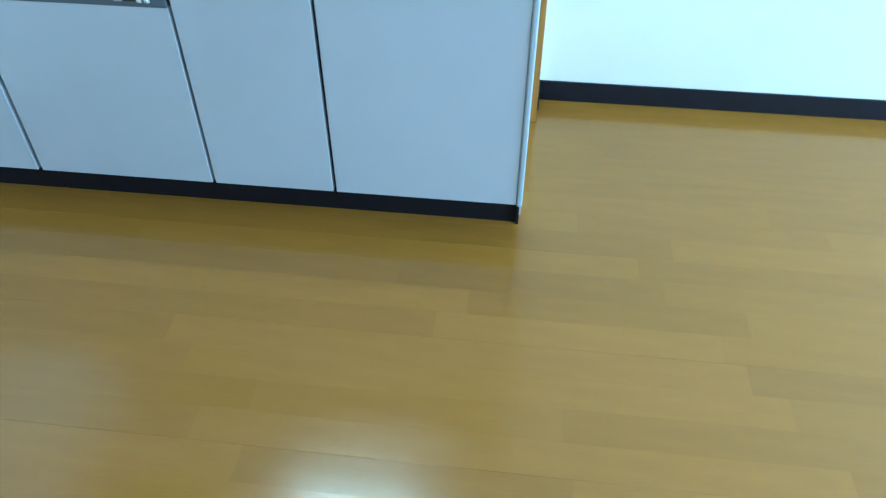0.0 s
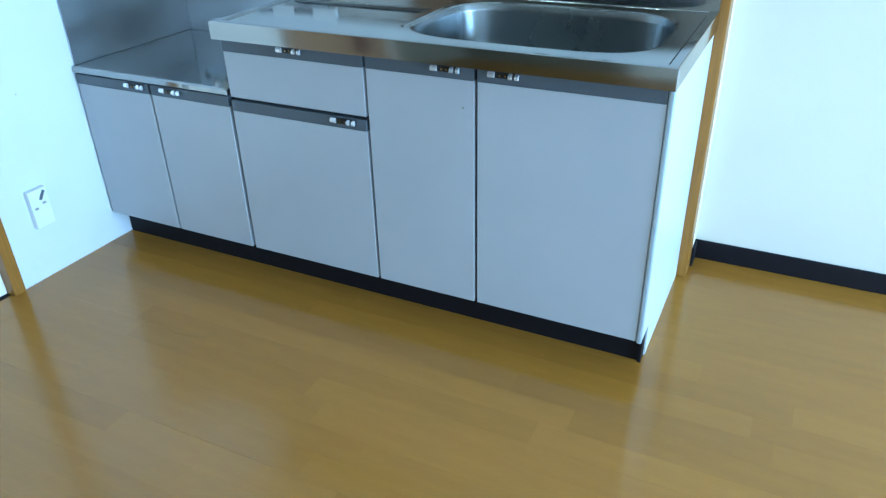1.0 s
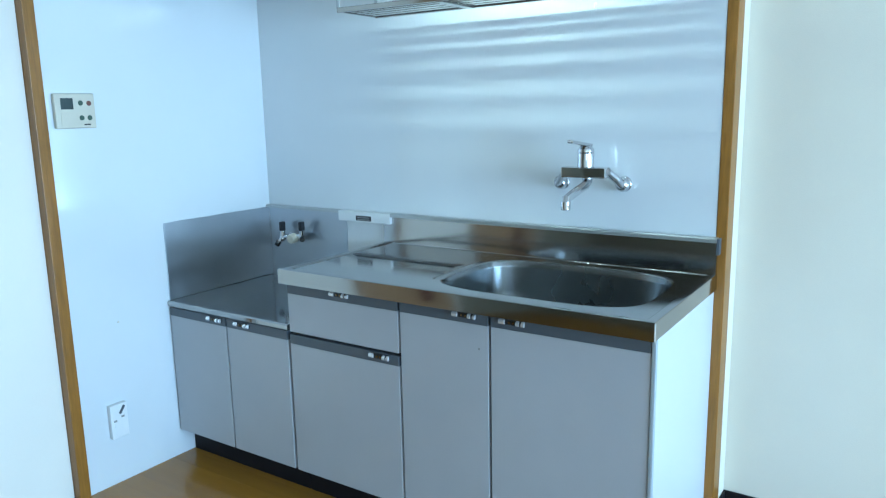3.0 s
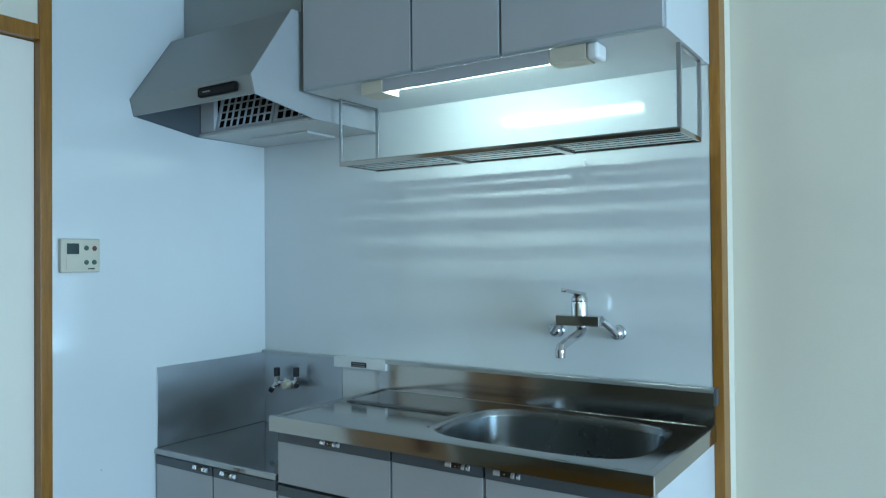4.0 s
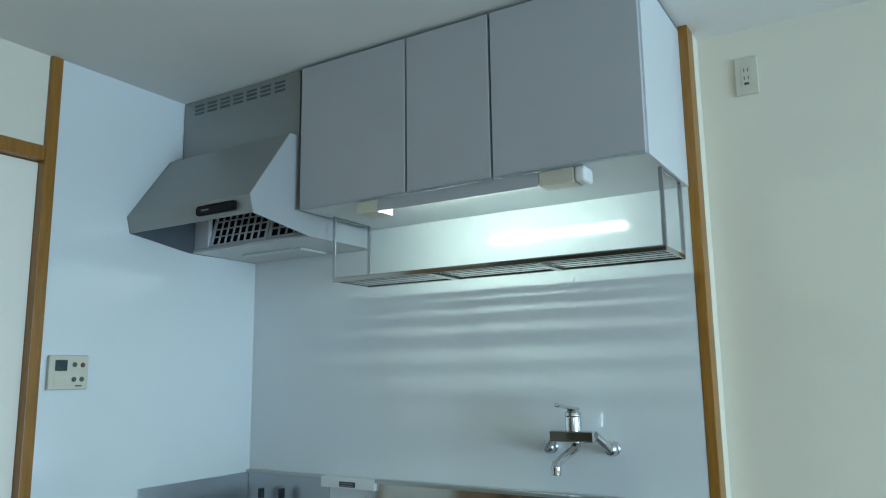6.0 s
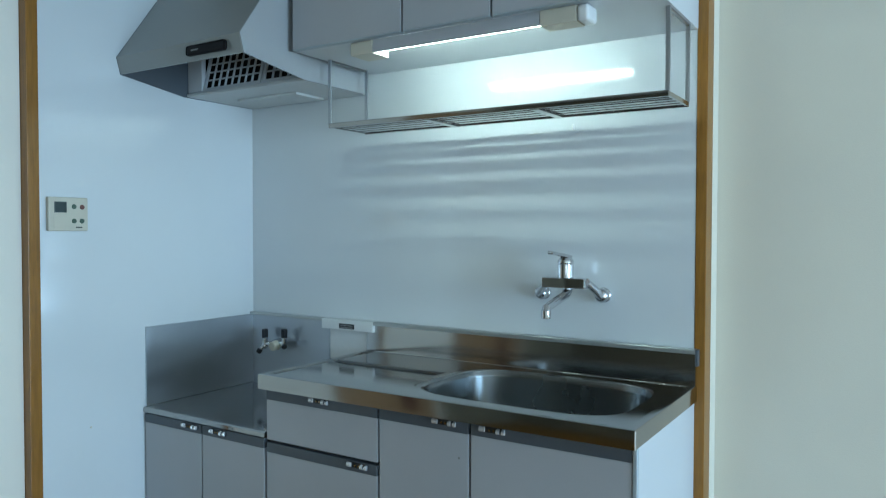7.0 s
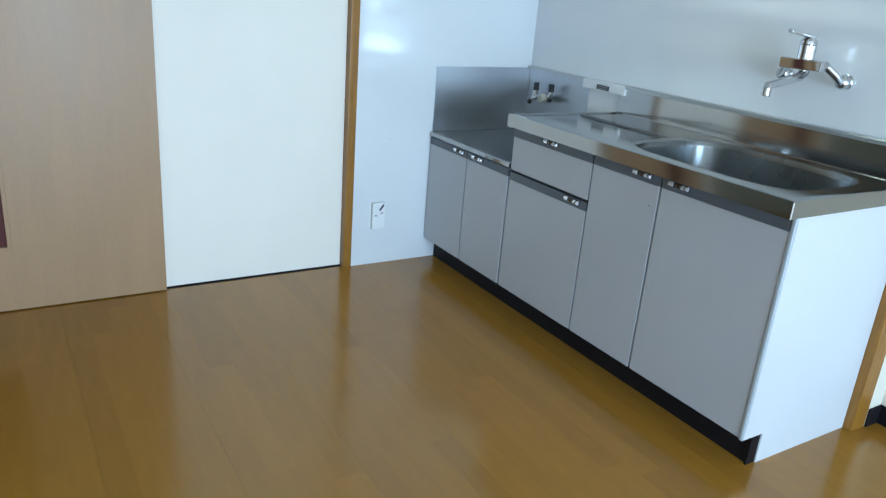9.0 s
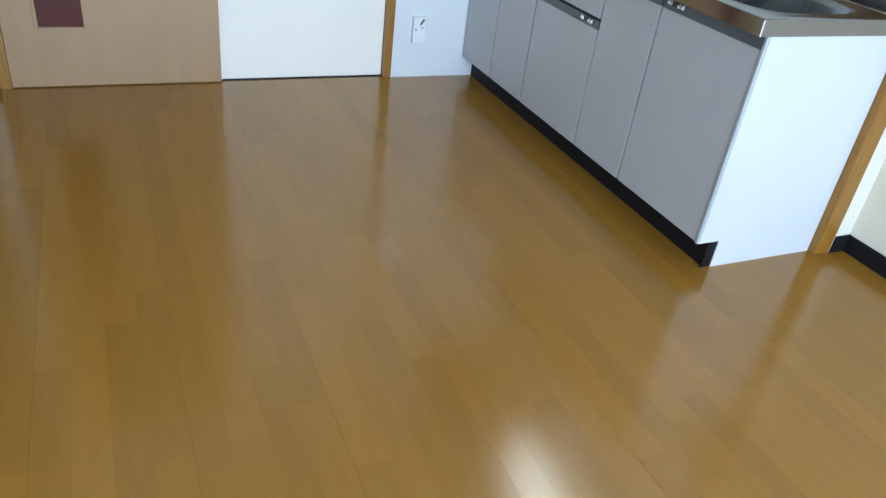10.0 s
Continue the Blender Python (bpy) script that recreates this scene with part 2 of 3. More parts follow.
part("door_leaf", merge(box(-0.022, 0.004, G1, -1.699, GZ0, GZ1), box(-0.022, 0.004, D1 + 0.001, G0, GZ0, GZ1),
                        box(-0.022, 0.004, D1 + 0.001, -1.699, 0.005, GZ0), box(-0.022, 0.004, D1 + 0.001, -1.699, GZ1, DTOP - 0.003)), DOORWOOD, door_2)
part("glass_slot", box(-0.012, -0.006, G0, G1, GZ0, GZ1), BROWNGLASS, door_2, "dark brown glass")
b = 0.012
part("glass_frame", merge(box(-0.006, 0.007, G1 - b, G1 + 0.002, GZ0, GZ1, 0.002), box(-0.006, 0.007, G0 - 0.002, G0 + b, GZ0, GZ1, 0.002),
                          box(-0.006, 0.007, G0 + b, G1 - b, GZ0 - 0.002, GZ0 + b, 0.002), box(-0.006, 0.007, G0 + b, G1 - b, GZ1 - b, GZ1 + 0.002, 0.002)), DOORWOOD, door_2)

# the rest of the room, behind the camera
WY0, WY1, WZ0, WZ1 = WIN
structure("wall_end", merge(box(XR, XR + 0.12, WY1, 0.15, 0, CEIL), box(XR, XR + 0.12, YF, WY0, 0, CEIL), box(XR, XR + 0.12, WY0, WY1, 0, WZ0), box(XR, XR + 0.12, WY0, WY1, WZ1, CEIL)),
          WALLPAPER, "cream papered end wall with the balcony window", "wall")
structure("wall_front", merge(box(1.1005, 2.8, YF - 0.12, YF, 0, CEIL), box(4.4, XR + 0.12, YF - 0.12, YF, 0, CEIL), box(2.8, 4.4, YF - 0.12, YF, 0, 0.8), box(2.8, 4.4, YF - 0.12, YF, 1.9, CEIL)),
          WALLPAPER, "cream papered wall with a low window", "wall")
# second added dark wall, out of view, for the same reflections
structure("wall_front_end", box(-0.15, 1.1, YF - 0.12, YF, 0, CEIL), KHAKI, "unseen khaki wall added behind the camera, dark for the steel's reflections", "wall")


def window(name, label, along, u0, u1, z0, z1, w):
    win = thing(name, label, "window", kind="structure")

    def bar(a, b_, c, d):
        if along == "y":
            return box(w + 0.03, w + 0.07, a, b_, c, d, 0.002)
        return box(a, b_, w - 0.07, w - 0.03, c, d, 0.002)
    mid = (u0 + u1) / 2
    part("window_frame", merge(bar(u0, u0 + 0.04, z0, z1), bar(u1 - 0.04, u1, z0, z1), bar(u0 + 0.04, u1 - 0.04, z0, z0 + 0.04), bar(u0 + 0.04, u1 - 0.04, z1 - 0.04, z1), bar(mid - 0.03, mid + 0.03, z0 + 0.04, z1 - 0.04)), EDGE, win, "aluminium frame")
    for a, c in ((u0 + 0.04, mid - 0.03), (mid + 0.03, u1 - 0.04)):
        sheet = box(w + 0.048, w + 0.052, a, c, z0 + 0.04, z1 - 0.04) if along == "y" else box(a, c, w - 0.052, w - 0.048, z0 + 0.04, z1 - 0.04)
        part("pane", sheet, GLASS, win, "clear glass pane").visible_shadow = False
    return win


window("window_1", "wide aluminium balcony window", "y", WY0, WY1, WZ0, WZ1, XR)
window("window_2", "aluminium sliding window", "x", 2.8, 4.4, 0.8, 1.9, YF)

# ---- lower cabinets ----
KICK = 0.098
GREYDOOR = "grey laminate door with a dark grip strip"


def handle(parent, x, z, y=-0.5325, w=0.078):
    """A small chrome pull in the grip strip."""
    h = part("handle", box(x - w / 2, x + w / 2, y - 0.003, y, z - 0.008, z + 0.008, 0.0012), BLACK, parent, "dark backing of a chrome pull")
    for u in (-0.10, 0.06):
        part("stud", rod((x + w * u, y - 0.003, z - 0.001), (x + w * u, y - 0.0065, z - 0.001), 0.0032, 0.0026, 12, 0.0008), BRONZE, h, "small bronze stud")
    for a, c, d in ((-0.49, -0.26, 0.0065), (0.17, 0.29, 0.0095), (0.37, 0.49, 0.0095)):
        block = prism([(y - 0.003, z + 0.0072), (y - d - 0.001, z + 0.0035), (y - d - 0.003, z - 0.003), (y - d, z - 0.0072), (y - 0.003, z - 0.0072)], "x", x + w * a, x + w * c)
        bmesh.ops.bevel(block, geom=block.edges[:], offset=0.0014, segments=2, affect="EDGES", profile=0.5)
        part("end_block", block, BRIGHT, h, "chrome block")


def front(parent, name, x0, x1, z0, z1, strip, hx, label=""):
    g = 0.0042
    d = part(name, box(x0 + g, x1 - g, -0.530, -0.512, z0 + g, z1 - strip, 0.0012), GREY, parent, label or GREYDOOR)
    part("grip_strip", box(x0 + g, x1 - g, -0.5315, -0.512, z1 - strip + 0.0004, z1 - g, 0.0012), STRIP, d, "dark grey grip strip")
    handle(d, hx, z1 - strip / 2 + 0.003)
    return d


gas_unit = thing("gas_cabinet", "low grey cabinet unit under the steel gas counter", "cabinet")
part("body", box(0.004, 0.615, -0.5105, -0.004, KICK, 0.588), INNER, gas_unit)
front(gas_unit, "door", 0.004, 0.314, KICK, 0.588, 0.036, 0.257)
front(gas_unit, "door", 0.314, 0.615, KICK, 0.588, 0.036, 0.398)
part("kick_plate", box(0.004, 0.615, -0.468, -0.44, 0, KICK - 0.001), BASE, gas_unit, "black kick plate")

sink_unit = thing("sink_cabinet", "grey sink cabinet unit with white end panel", "cabinet")
part("body", merge(box(0.619, 1.803, -0.5105, -0.502, KICK + 0.012, 0.752), box(0.619, 1.803, -0.5105, -0.004, KICK, KICK + 0.0115), box(0.619, 0.631, -0.5015, -0.004, KICK + 0.012, 0.752)), INNER, sink_unit, "dark cabinet carcass")
front(sink_unit, "drawer", 0.619, 1.067, 0.580, 0.752, 0.041, 0.846, "grey drawer front with a dark grip strip")
front(sink_unit, "door", 0.619, 1.067, KICK, 0.580, 0.036, 0.994)
front(sink_unit, "door", 1.067, 1.368, KICK, 0.752, 0.041, 1.292)
front(sink_unit, "door", 1.368, 1.8064, KICK, 0.752, 0.041, 1.438)
part("kick_plate", merge(box(0.619, 1.811, -0.468, -0.44, 0, KICK - 0.001), box(1.8035, 1.8115, -0.477, -0.4685, 0.0, KICK - 0.001)), BASE, sink_unit, "black kick plate")
part("end_panel", prism([(-0.4395, 0.0), (-0.004, 0.0), (-0.004, 0.752), (-0.522, 0.752), (-0.522, KICK), (-0.4395, KICK)], "x", 1.8035, 1.815), CARCASS, sink_unit, "white laminate end panel")
part("edge_strip", box(1.8033, 1.8165, -0.5335, -0.5222, KICK, 0.752, 0.004, 3), EDGE, sink_unit, "aluminium edge strip")

part("door_spot", rod((1.335, -0.5299, 0.644), (1.335, -0.5304, 0.644), 0.0035, 0.003, 10), BAR, sink_unit, "small grey scuff")
part("panel_plug", rod((0.0, -0.734, 0.577), (0.0012, -0.734, 0.577), 0.004, 0.0035, 12), CREAM, wall_left, "small screw plug")

# ---- gas counter ----
gas_top = thing("gas_counter", "stainless steel gas counter between steel splash guards", "counter")
part("top", prism([(-0.535, 0.589), (-0.535, 0.602), (-0.530, 0.607), (-0.012, 0.607), (-0.012, 0.589)], "x", 0.003, 0.6165), STEEL, gas_top)
part("edge_mark", box(0.452, 0.476, -0.5362, -0.5351, 0.590, 0.600, 0.0003), BAR, gas_top, "small grey mark on the steel edge")
part("side_guard", box(0.0015, 0.0055, -0.523, -0.0095, 0.6075, 0.895, 0.001), STEELD, gas_top, "brushed steel side splash guard")
part("back_guard", box(0.006, 0.4295, -0.009, -0.003, 0.6075, 0.892, 0.001), STEELD, gas_top, "brushed steel back splash guard")
part("top_rail", box(0.0015, 0.404, -0.022, -0.001, 0.893, 0.905, 0.002), RAIL, gas_top, "pale metal top rail")
part("joint_plate", box(0.43, 0.6165, -0.006, -0.003, 0.6075, 0.864, 0.0008), WHITEP, gas_top, "white joint plate")

# ---- sink top with pressed basin ----
sink_top = thing("sink_counter", "stainless steel sink top with pressed basin and backguard", "sink")
X0, X1, Y0, Y1, ZT = 0.628, 1.822, -0.572, -0.004, 0.80
BX0, BX1, BY0, BY1 = 1.135, 1.748, -0.497, -0.068


def sink_mesh(first, last, close):
    bm = bmesh.new()
    cx, cy = (BX0 + BX1) / 2, (BY0 + BY1) / 2
    corner = [math.atan2(y - cy, x - cx) for x in (X0, X1) for y in (Y0, Y1)]
    angles = sorted([2 * math.pi * k / 120 - math.pi for k in range(120)] + corner)

    def outer(a, inset, z):
        if a in corner:
            return (X1 - inset if math.cos(a) > 0 else X0 + inset, Y1 - inset * 0.3 if math.sin(a) > 0 else Y0 + inset, z)
        dx, dy = math.cos(a), math.sin(a)
        tx = ((X1 - inset - cx) / dx if dx > 0 else (X0 + inset - cx) / dx) if abs(dx) > 1e-9 else 9
        ty = ((Y1 - inset * 0.3 - cy) / dy if dy > 0 else (Y0 + inset - cy) / dy) if abs(dy) > 1e-9 else 9
        k = min(tx, ty)
        return (cx + dx * k, cy + dy * k, z)

    def hole(a, inset, z, p=4.0):
        hx, hy = (BX1 - BX0) / 2 - inset, (BY1 - BY0) / 2 - inset
        dx, dy = math.cos(a), math.sin(a)
        k = (abs(dx / hx) ** p + abs(dy / hy) ** p) ** (-1 / p)
        return (cx + dx * k, cy + dy * k, z)
    rings = [[bm.verts.new(f) for f in map(fn, angles)] for fn in (
        lambda a: outer(a, 0.0, 0.7535), lambda a: outer(a, 0.0, 0.795), lambda a: outer(a, 0.0015, 0.7985), lambda a: outer(a, 0.005, ZT),
        lambda a: outer(a, 0.022, ZT), lambda a: outer(a, 0.027, 0.796), lambda a: hole(a, -0.007, 0.7957), lambda a: hole(a, -0.002, 0.7952), lambda a: hole(a, 0.0015, 0.792),
        lambda a: hole(a, 0.006, 0.780), lambda a: hole(a, 0.0066, 0.774), lambda a: hole(a, 0.0135, 0.70), lambda a: hole(a, 0.022, 0.648, 3.6), lambda a: hole(a, 0.034, 0.628, 3.3), lambda a: hole(a, 0.055, 0.620, 3.0),
        lambda a: hole(a, 0.16, 0.613, 2.4), lambda a: hole(a, 0.205, 0.610, 2.0))]
    n = len(angles)
    for ring in rings[:first] + rings[last:]:
        for v in ring:
            bm.verts.remove(v)
    rings = rings[first:last]
    for r, s in zip(rings, rings[1:]):
        for k in range(n):
            bm.faces.new((r[k], r[(k + 1) % n], s[(k + 1) % n], s[k]))
    if close:
        bm.faces.new(rings[-1])
    bmesh.ops.recalc_face_normals(bm, faces=bm.faces[:])
    if close and sum(f.normal.z * f.calc_area() for f in bm.faces) < 0:
        bmesh.ops.reverse_faces(bm, faces=bm.faces[:])
    return bm


part("top", sink_mesh(0, 9, False), STEEL, sink_top)
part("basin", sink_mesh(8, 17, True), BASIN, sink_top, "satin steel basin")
cove = [(-0.003, 0.7955)] + [(-0.021 + 0.003 * math.sin(radians(a)), 0.7983 - 0.003 * math.cos(radians(a))) for a in range(0, 91, 10)]
part("backguard", prism([(-0.003, 0.7955)] + cove[1:] + [(-0.013, 0.892), (-0.003, 0.892)], "x", 0.618, 1.820), STEEL, sink_top, "steel backguard")
part("top_rail", prism([(-0.026, 0.8925), (-0.027, 0.903), (-0.024, 0.906), (-0.001, 0.906), (-0.001, 0.8925)], "x", 0.6565, 1.821), RAIL, sink_top, "pale metal top rail")
# pressed ridge; its dark reflection is painted as a dark steel colour
ridge = prism([(-0.262, 0.7955), (-0.260, 0.8018), (-0.212, 0.7955)], "x", 0.668, 1.098)
for v in ridge.verts:
    if v.co.z > 0.7985:
        v.co.x += 0.02 if v.co.x < 0.9 else -0.02
part("drainboard_ridge", ridge, DARKREFL, sink_top, "pressed ridge on the draining side, dark reflection put into its colour")
lip = prism([(1.118, 0.7955), (1.126, 0.7976), (1.131, 0.7955)], "y", -0.43, -0.15)
part("drainboard_lip", lip, STEEL, sink_top, "pressed lip beside the basin")
# added bright strip stands in for the glint along the folded corner
part("corner_edge", box(1.8205, 1.8235, -0.5738, -0.5695, 0.7535, 0.7965, 0.001), BRIGHT, sink_top, "thin strip painting the highlight on the folded corner")
part("end_cap", box(1.8203, 1.8285, -0.026, -0.0025, 0.858, 0.905, 0.001), STRIP, sink_top, "dark end cap")
part("drain", merge(rod((1.44, -0.28, 0.6105), (1.44, -0.28, 0.614), 0.055, 0.05, 28), rod((1.44, -0.28, 0.614), (1.44, -0.28, 0.619), 0.035, 0.03, 28)), CHROME, sink_top, "drain strainer")

cover = thing("joint_cover", "white joint cover strip with a small dark label on the backguard", "cover strip")
part("strip", box(0.405, 0.656, -0.0275, -0.001, 0.8655, 0.9045, 0.002), WHITEP, cover)
lab = part("label", box(0.494, 0.568, -0.0283, -0.0274, 0.871, 0.890), BLACK, cover, "dark unreadable label")
for k in range(2):
    part("print_bar", box(0.500, 0.560, -0.0288, -0.0282, 0.874 + k * 0.008, 0.877 + k * 0.008), BAR, lab)

# ---- gas cock ----
cock = thing("gas_cock", "chrome double gas cock with black levers on the steel splash guard", "gas tap")
part("body", merge(rod((0.165, -0.0095, 0.785), (0.165, -0.05, 0.785), 0.021, 0.017, 24, 0.003), rod((0.105, -0.045, 0.78), (0.225, -0.045, 0.79), 0.0105, None, 18, 0.002)), CHROME, cock)
part("plug_cap", rod((0.183, -0.045, 0.782), (0.183, -0.076, 0.779), 0.0205, 0.0185, 24, 0.005), CREAM, cock, "cream round cap")
for x, z, way in ((0.118, 0.782, -1), (0.226, 0.789, 1)):
    lv = part("lever", box(x - 0.0088, x + 0.0088, -0.060, -0.038, z + 0.024, z + 0.062, 0.004), BLACK, cock, "black lever")
    part("stem", merge(rod((x, -0.048, z - 0.012), (x, -0.048, z + 0.026), 0.0105, None, 18, 0.002), ball((x, -0.05, z - 0.008), 0.013)), CHROME, lv, "chrome stem")
    tip = Vector((x + way * 0.012, -0.062, z - 0.020 if way < 0 else z - 0.004))
    end = Vector((x + way * 0.020, -0.068, z - 0.036 if way < 0 else z - 0.008))
    part("nozzle", rod((x, -0.050, z - 0.006), tip, 0.009, 0.008, 16, 0.002), CHROME, lv, "chrome hose nozzle")
    part("nozzle_cap", rod(tip, end, 0.0115, 0.0105, 16, 0.002), BLACK, lv, "black rubber cap")

# ---- mixer tap ----
tap = thing("mixer_tap", "chrome wall-mounted single-lever mixer tap over the sink", "tap")
for x, ex in ((1.337, 1.392), (1.539, 1.518)):
    leg = part("union", tube([(x, -0.012, 1.048), (x, -0.034, 1.048), (x + (ex - x) * 0.4, -0.058, 1.068), (ex, -0.092, 1.091), (ex, -0.1, 1.093)], [0.013, 0.013, 0.0125, 0.0125, 0.0125], 18), CHROME, tap)
    part("flange", merge(rod((x, -0.0005, 1.048), (x, -0.008, 1.048), 0.0245, 0.022, 28, 0.003), ball((x, -0.020, 1.048), 0.0225)), CHROME, leg, "chrome wall flange")
part("body", box(1.383, 1.523, -0.124, -0.082, 1.073, 1.105, 0.004, 2), CHROME, tap)
part("cartridge", merge(rod((1.454, -0.102, 1.104), (1.454, -0.102, 1.146), 0.0245, None, 28, 0.0015), rod((1.454, -0.102, 1.1465), (1.454, -0.102, 1.161), 0.0255, 0.0235, 28, 0.004), ball((1.454, -0.102, 1.159), 0.021, (1, 1, 0.55))), CHROME, tap)
blade = box(-0.013, 0.013, -0.080, 0.016, -0.005, 0.005, 0.004, 2)
for v in blade.verts:
    f = max(0.0, min(1.0, (0.016 - v.co.y) / 0.096))
    v.co.x *= 1.25 - 0.5 * f
    v.co.z += 0.010 * (2 * f - 1) ** 2 - 0.004
bmesh.ops.transform(blade, matrix=pose(1.453, -0.102, 1.1655, -9, 0, -13), verts=blade.verts[:])
part("lever", blade, CHROME, tap, "flat chrome lever blade")
part("spout", tube([(1.462, -0.102, 1.083), (1.462, -0.108, 1.062), (1.464, -0.128, 1.052), (1.465, -0.20, 1.040), (1.467, -0.256, 1.029), (1.468, -0.269, 1.028), (1.468, -0.273, 1.017)], [0.016, 0.015, 0.014, 0.0128, 0.0125, 0.013, 0.0135], 18), CHROME, tap)
part("aerator", rod((1.468, -0.273, 1.022), (1.468, -0.2735, 0.998), 0.0145, 0.0135, 22, 0.002), CHROME, tap)

# ---- range hood ----
hood = thing("range_hood", "silver-grey range hood with sloping front and black switch strip", "range hood")
HX0, HX1 = 0.003, 0.612
part("duct_cover", box(HX0 + 0.002, HX1 - 0.002, -0.402, -0.395, 2.075, CEIL - 0.002, 0.001), HOOD, hood)
t = 0.006
shell = [(-0.395, 2.094), (-0.455, 2.090), (-0.627, 1.846), (-0.612, 1.789), (-0.606, 1.789), (-0.619, 1.845), (-0.452, 2.083), (-0.395, 2.087)]
part("front_cover", prism(shell, "x", HX0, HX1), HOOD, hood, "sloping front cover")
side = [(-0.003, 1.752), (-0.345, 1.750), (-0.612, 1.788), (-0.6275, 1.846), (-0.455, 2.091), (-0.394, 2.095), (-0.394, 2.20), (-0.003, 2.20)]
part("side_plate", prism(side, "x", HX1 + 0.0003, HX1 + 0.006), HOODSIDE, hood, "white side plate")
# dark grey here paints the shade inside the hood's left end
part("side_plate", prism(side, "x", HX0 - 0.0025, HX0 - 0.0003), STRIP, hood, "inner side plate, recess shade put into its dark grey")
part("bottom_tray", merge(box(HX0 + 0.001, HX1 - 0.001, -0.335, -0.003, 1.752, 1.764, 0.002), box(0.13, 0.44, -0.20, -0.05, 1.742, 1.7515, 0.002)), HOODIN, hood, "white bottom tray")
part("inner_back", box(HX0 + 0.001, HX1 - 0.001, -0.27, -0.262, 1.765, 2.06), INNER, hood)


def grille(x0, x1, nx, label=""):
    """A slotted filter leaning back from the tray's front edge."""
    lean = pose(0, -0.325, 1.765, -14)

    def leaning(*bits):
        bm = merge(*bits)
        bmesh.ops.transform(bm, matrix=lean, verts=bm.verts[:])
        return bm
    f = part("filter", leaning(box(x0, x0 + 0.012, -0.004, 0.004, 0, 0.15), box(x1 - 0.012, x1, -0.004, 0.004, 0, 0.15), box(x0 + 0.012, x1 - 0.012, -0.004, 0.004, 0, 0.012), box(x0 + 0.012, x1 - 0.012, -0.004, 0.004, 0.138, 0.15)), CARCASS, hood, label)
    for k in range(1, 4):
        part("filter_bar", leaning(box(x0 + 0.012, x1 - 0.012, -0.003, 0.003, 0.012 + k * 0.0315 - 0.0018, 0.012 + k * 0.0315 + 0.0018)), CARCASS, f)
    for k in range(1, nx):
        u = x0 + 0.012 + (x1 - x0 - 0.024) * k / nx
        part("filter_bar", leaning(box(u - 0.0022, u + 0.0022, -0.0035, 0.0035, 0.012, 0.138)), CARCASS, f)


grille(0.086, 0.388, 8, "white slotted filter")
grille(0.394, 0.605, 5)
part("filter_blank", box(0.004, 0.084, -0.33, -0.31, 1.765, 1.92, 0.004), CARCASS, hood, "white blank beside the filter")
sw = part("switch_strip", box(0.374, 0.557, -0.633, -0.622, 1.801, 1.833, 0.010, 4), BASE, hood, "black rounded switch strip")
part("switch_mark", box(0.40, 0.435, -0.6338, -0.6325, 1.815, 1.819), BAR, sw, "small grey print")
for g in range(7):
    x = 0.064 + g * 0.0705
    v = part("vent", merge(*[box(x, x + 0.052, -0.4035, -0.4005, 2.279 + k * 0.0155, 2.288 + k * 0.0155, 0.001, 1) for k in range(3)]), STRIP, hood, "dark vent slots")

# ---- wall cabinet ----
cab = thing("wall_cabinet", "grey three-door wall cabinet under the ceiling", "cabinet")
CX0, CX1, CB, CT = 0.640, 1.812, 1.830, 2.326
part("body", box(CX0, CX1 - 0.013, -0.405, -0.003, CB + 0.003, CT), INNER, cab)
part("bottom", box(CX0, CX1 - 0.013, -0.409, -0.003, CB - 0.004, CB + 0.0025), CARCASS, cab, "white underside")
part("side_panel", box(CX1 - 0.0125, CX1 + 0.003, -0.411, -0.003, CB - 0.005, CT), CARCASS, cab, "white side panel")
part("filler", box(CX0, CX1, -0.40, -0.003, CT + 0.0005, CEIL - 0.001), STRIP, cab, "dark filler strip")
for a, c in ((CX0, 1.076), (1.076, 1.372), (1.372, CX1 + 0.003)):
    d = part("door", box(a + 0.0042, c - 0.0042, -0.430, -0.412, CB, CT - 0.002, 0.0012), GREY, cab, "plain grey laminate door")
    part("door_edge", box(a + 0.0042, c - 0.0042, -0.4305, -0.412, CB - 0.0045, CB - 0.0004, 0.0008), EDGE, d, "metal lower edge")

# ---- lamp under the cabinet ----
lamp = thing("cabinet_lamp", "lit fluorescent strip lamp under the wall cabinet", "lamp")
LZ = CB - 0.0045
LX0, LX1, LY = 0.952, 1.506, -0.410   # ends and front of the shade
part("housing", box(LX0, LX1, LY + 0.028, LY + 0.082, LZ - 0.005, LZ - 0.0005, 0.001), CARCASS, lamp)
part("front_baffle", prism([(LY + 0.004, LZ - 0.0005), (LY, LZ - 0.036), (LY + 0.002, LZ - 0.041), (LY + 0.006, LZ - 0.037), (LY + 0.010, LZ - 0.0005)], "x", LX0 + 0.0005, LX1 - 0.0005), GREY, lamp, "grey front shield")
part("end_box", box(LX0 - 0.085, LX0 - 0.0002, LY, LY + 0.088, LZ - 0.041, LZ - 0.0005, 0.004), CREAM, lamp, "cream end box")
part("end_box", box(LX1 + 0.0002, LX1 + 0.103, LY, LY + 0.064, LZ - 0.043, LZ - 0.0005, 0.004), CREAM, lamp, "cream end box")
part("end_cap", box(LX1 + 0.1032, LX1 + 0.136, LY - 0.001, LY + 0.064, LZ - 0.044, LZ - 0.0005, 0.010, 4), WHITEP, lamp, "white rounded end cap")
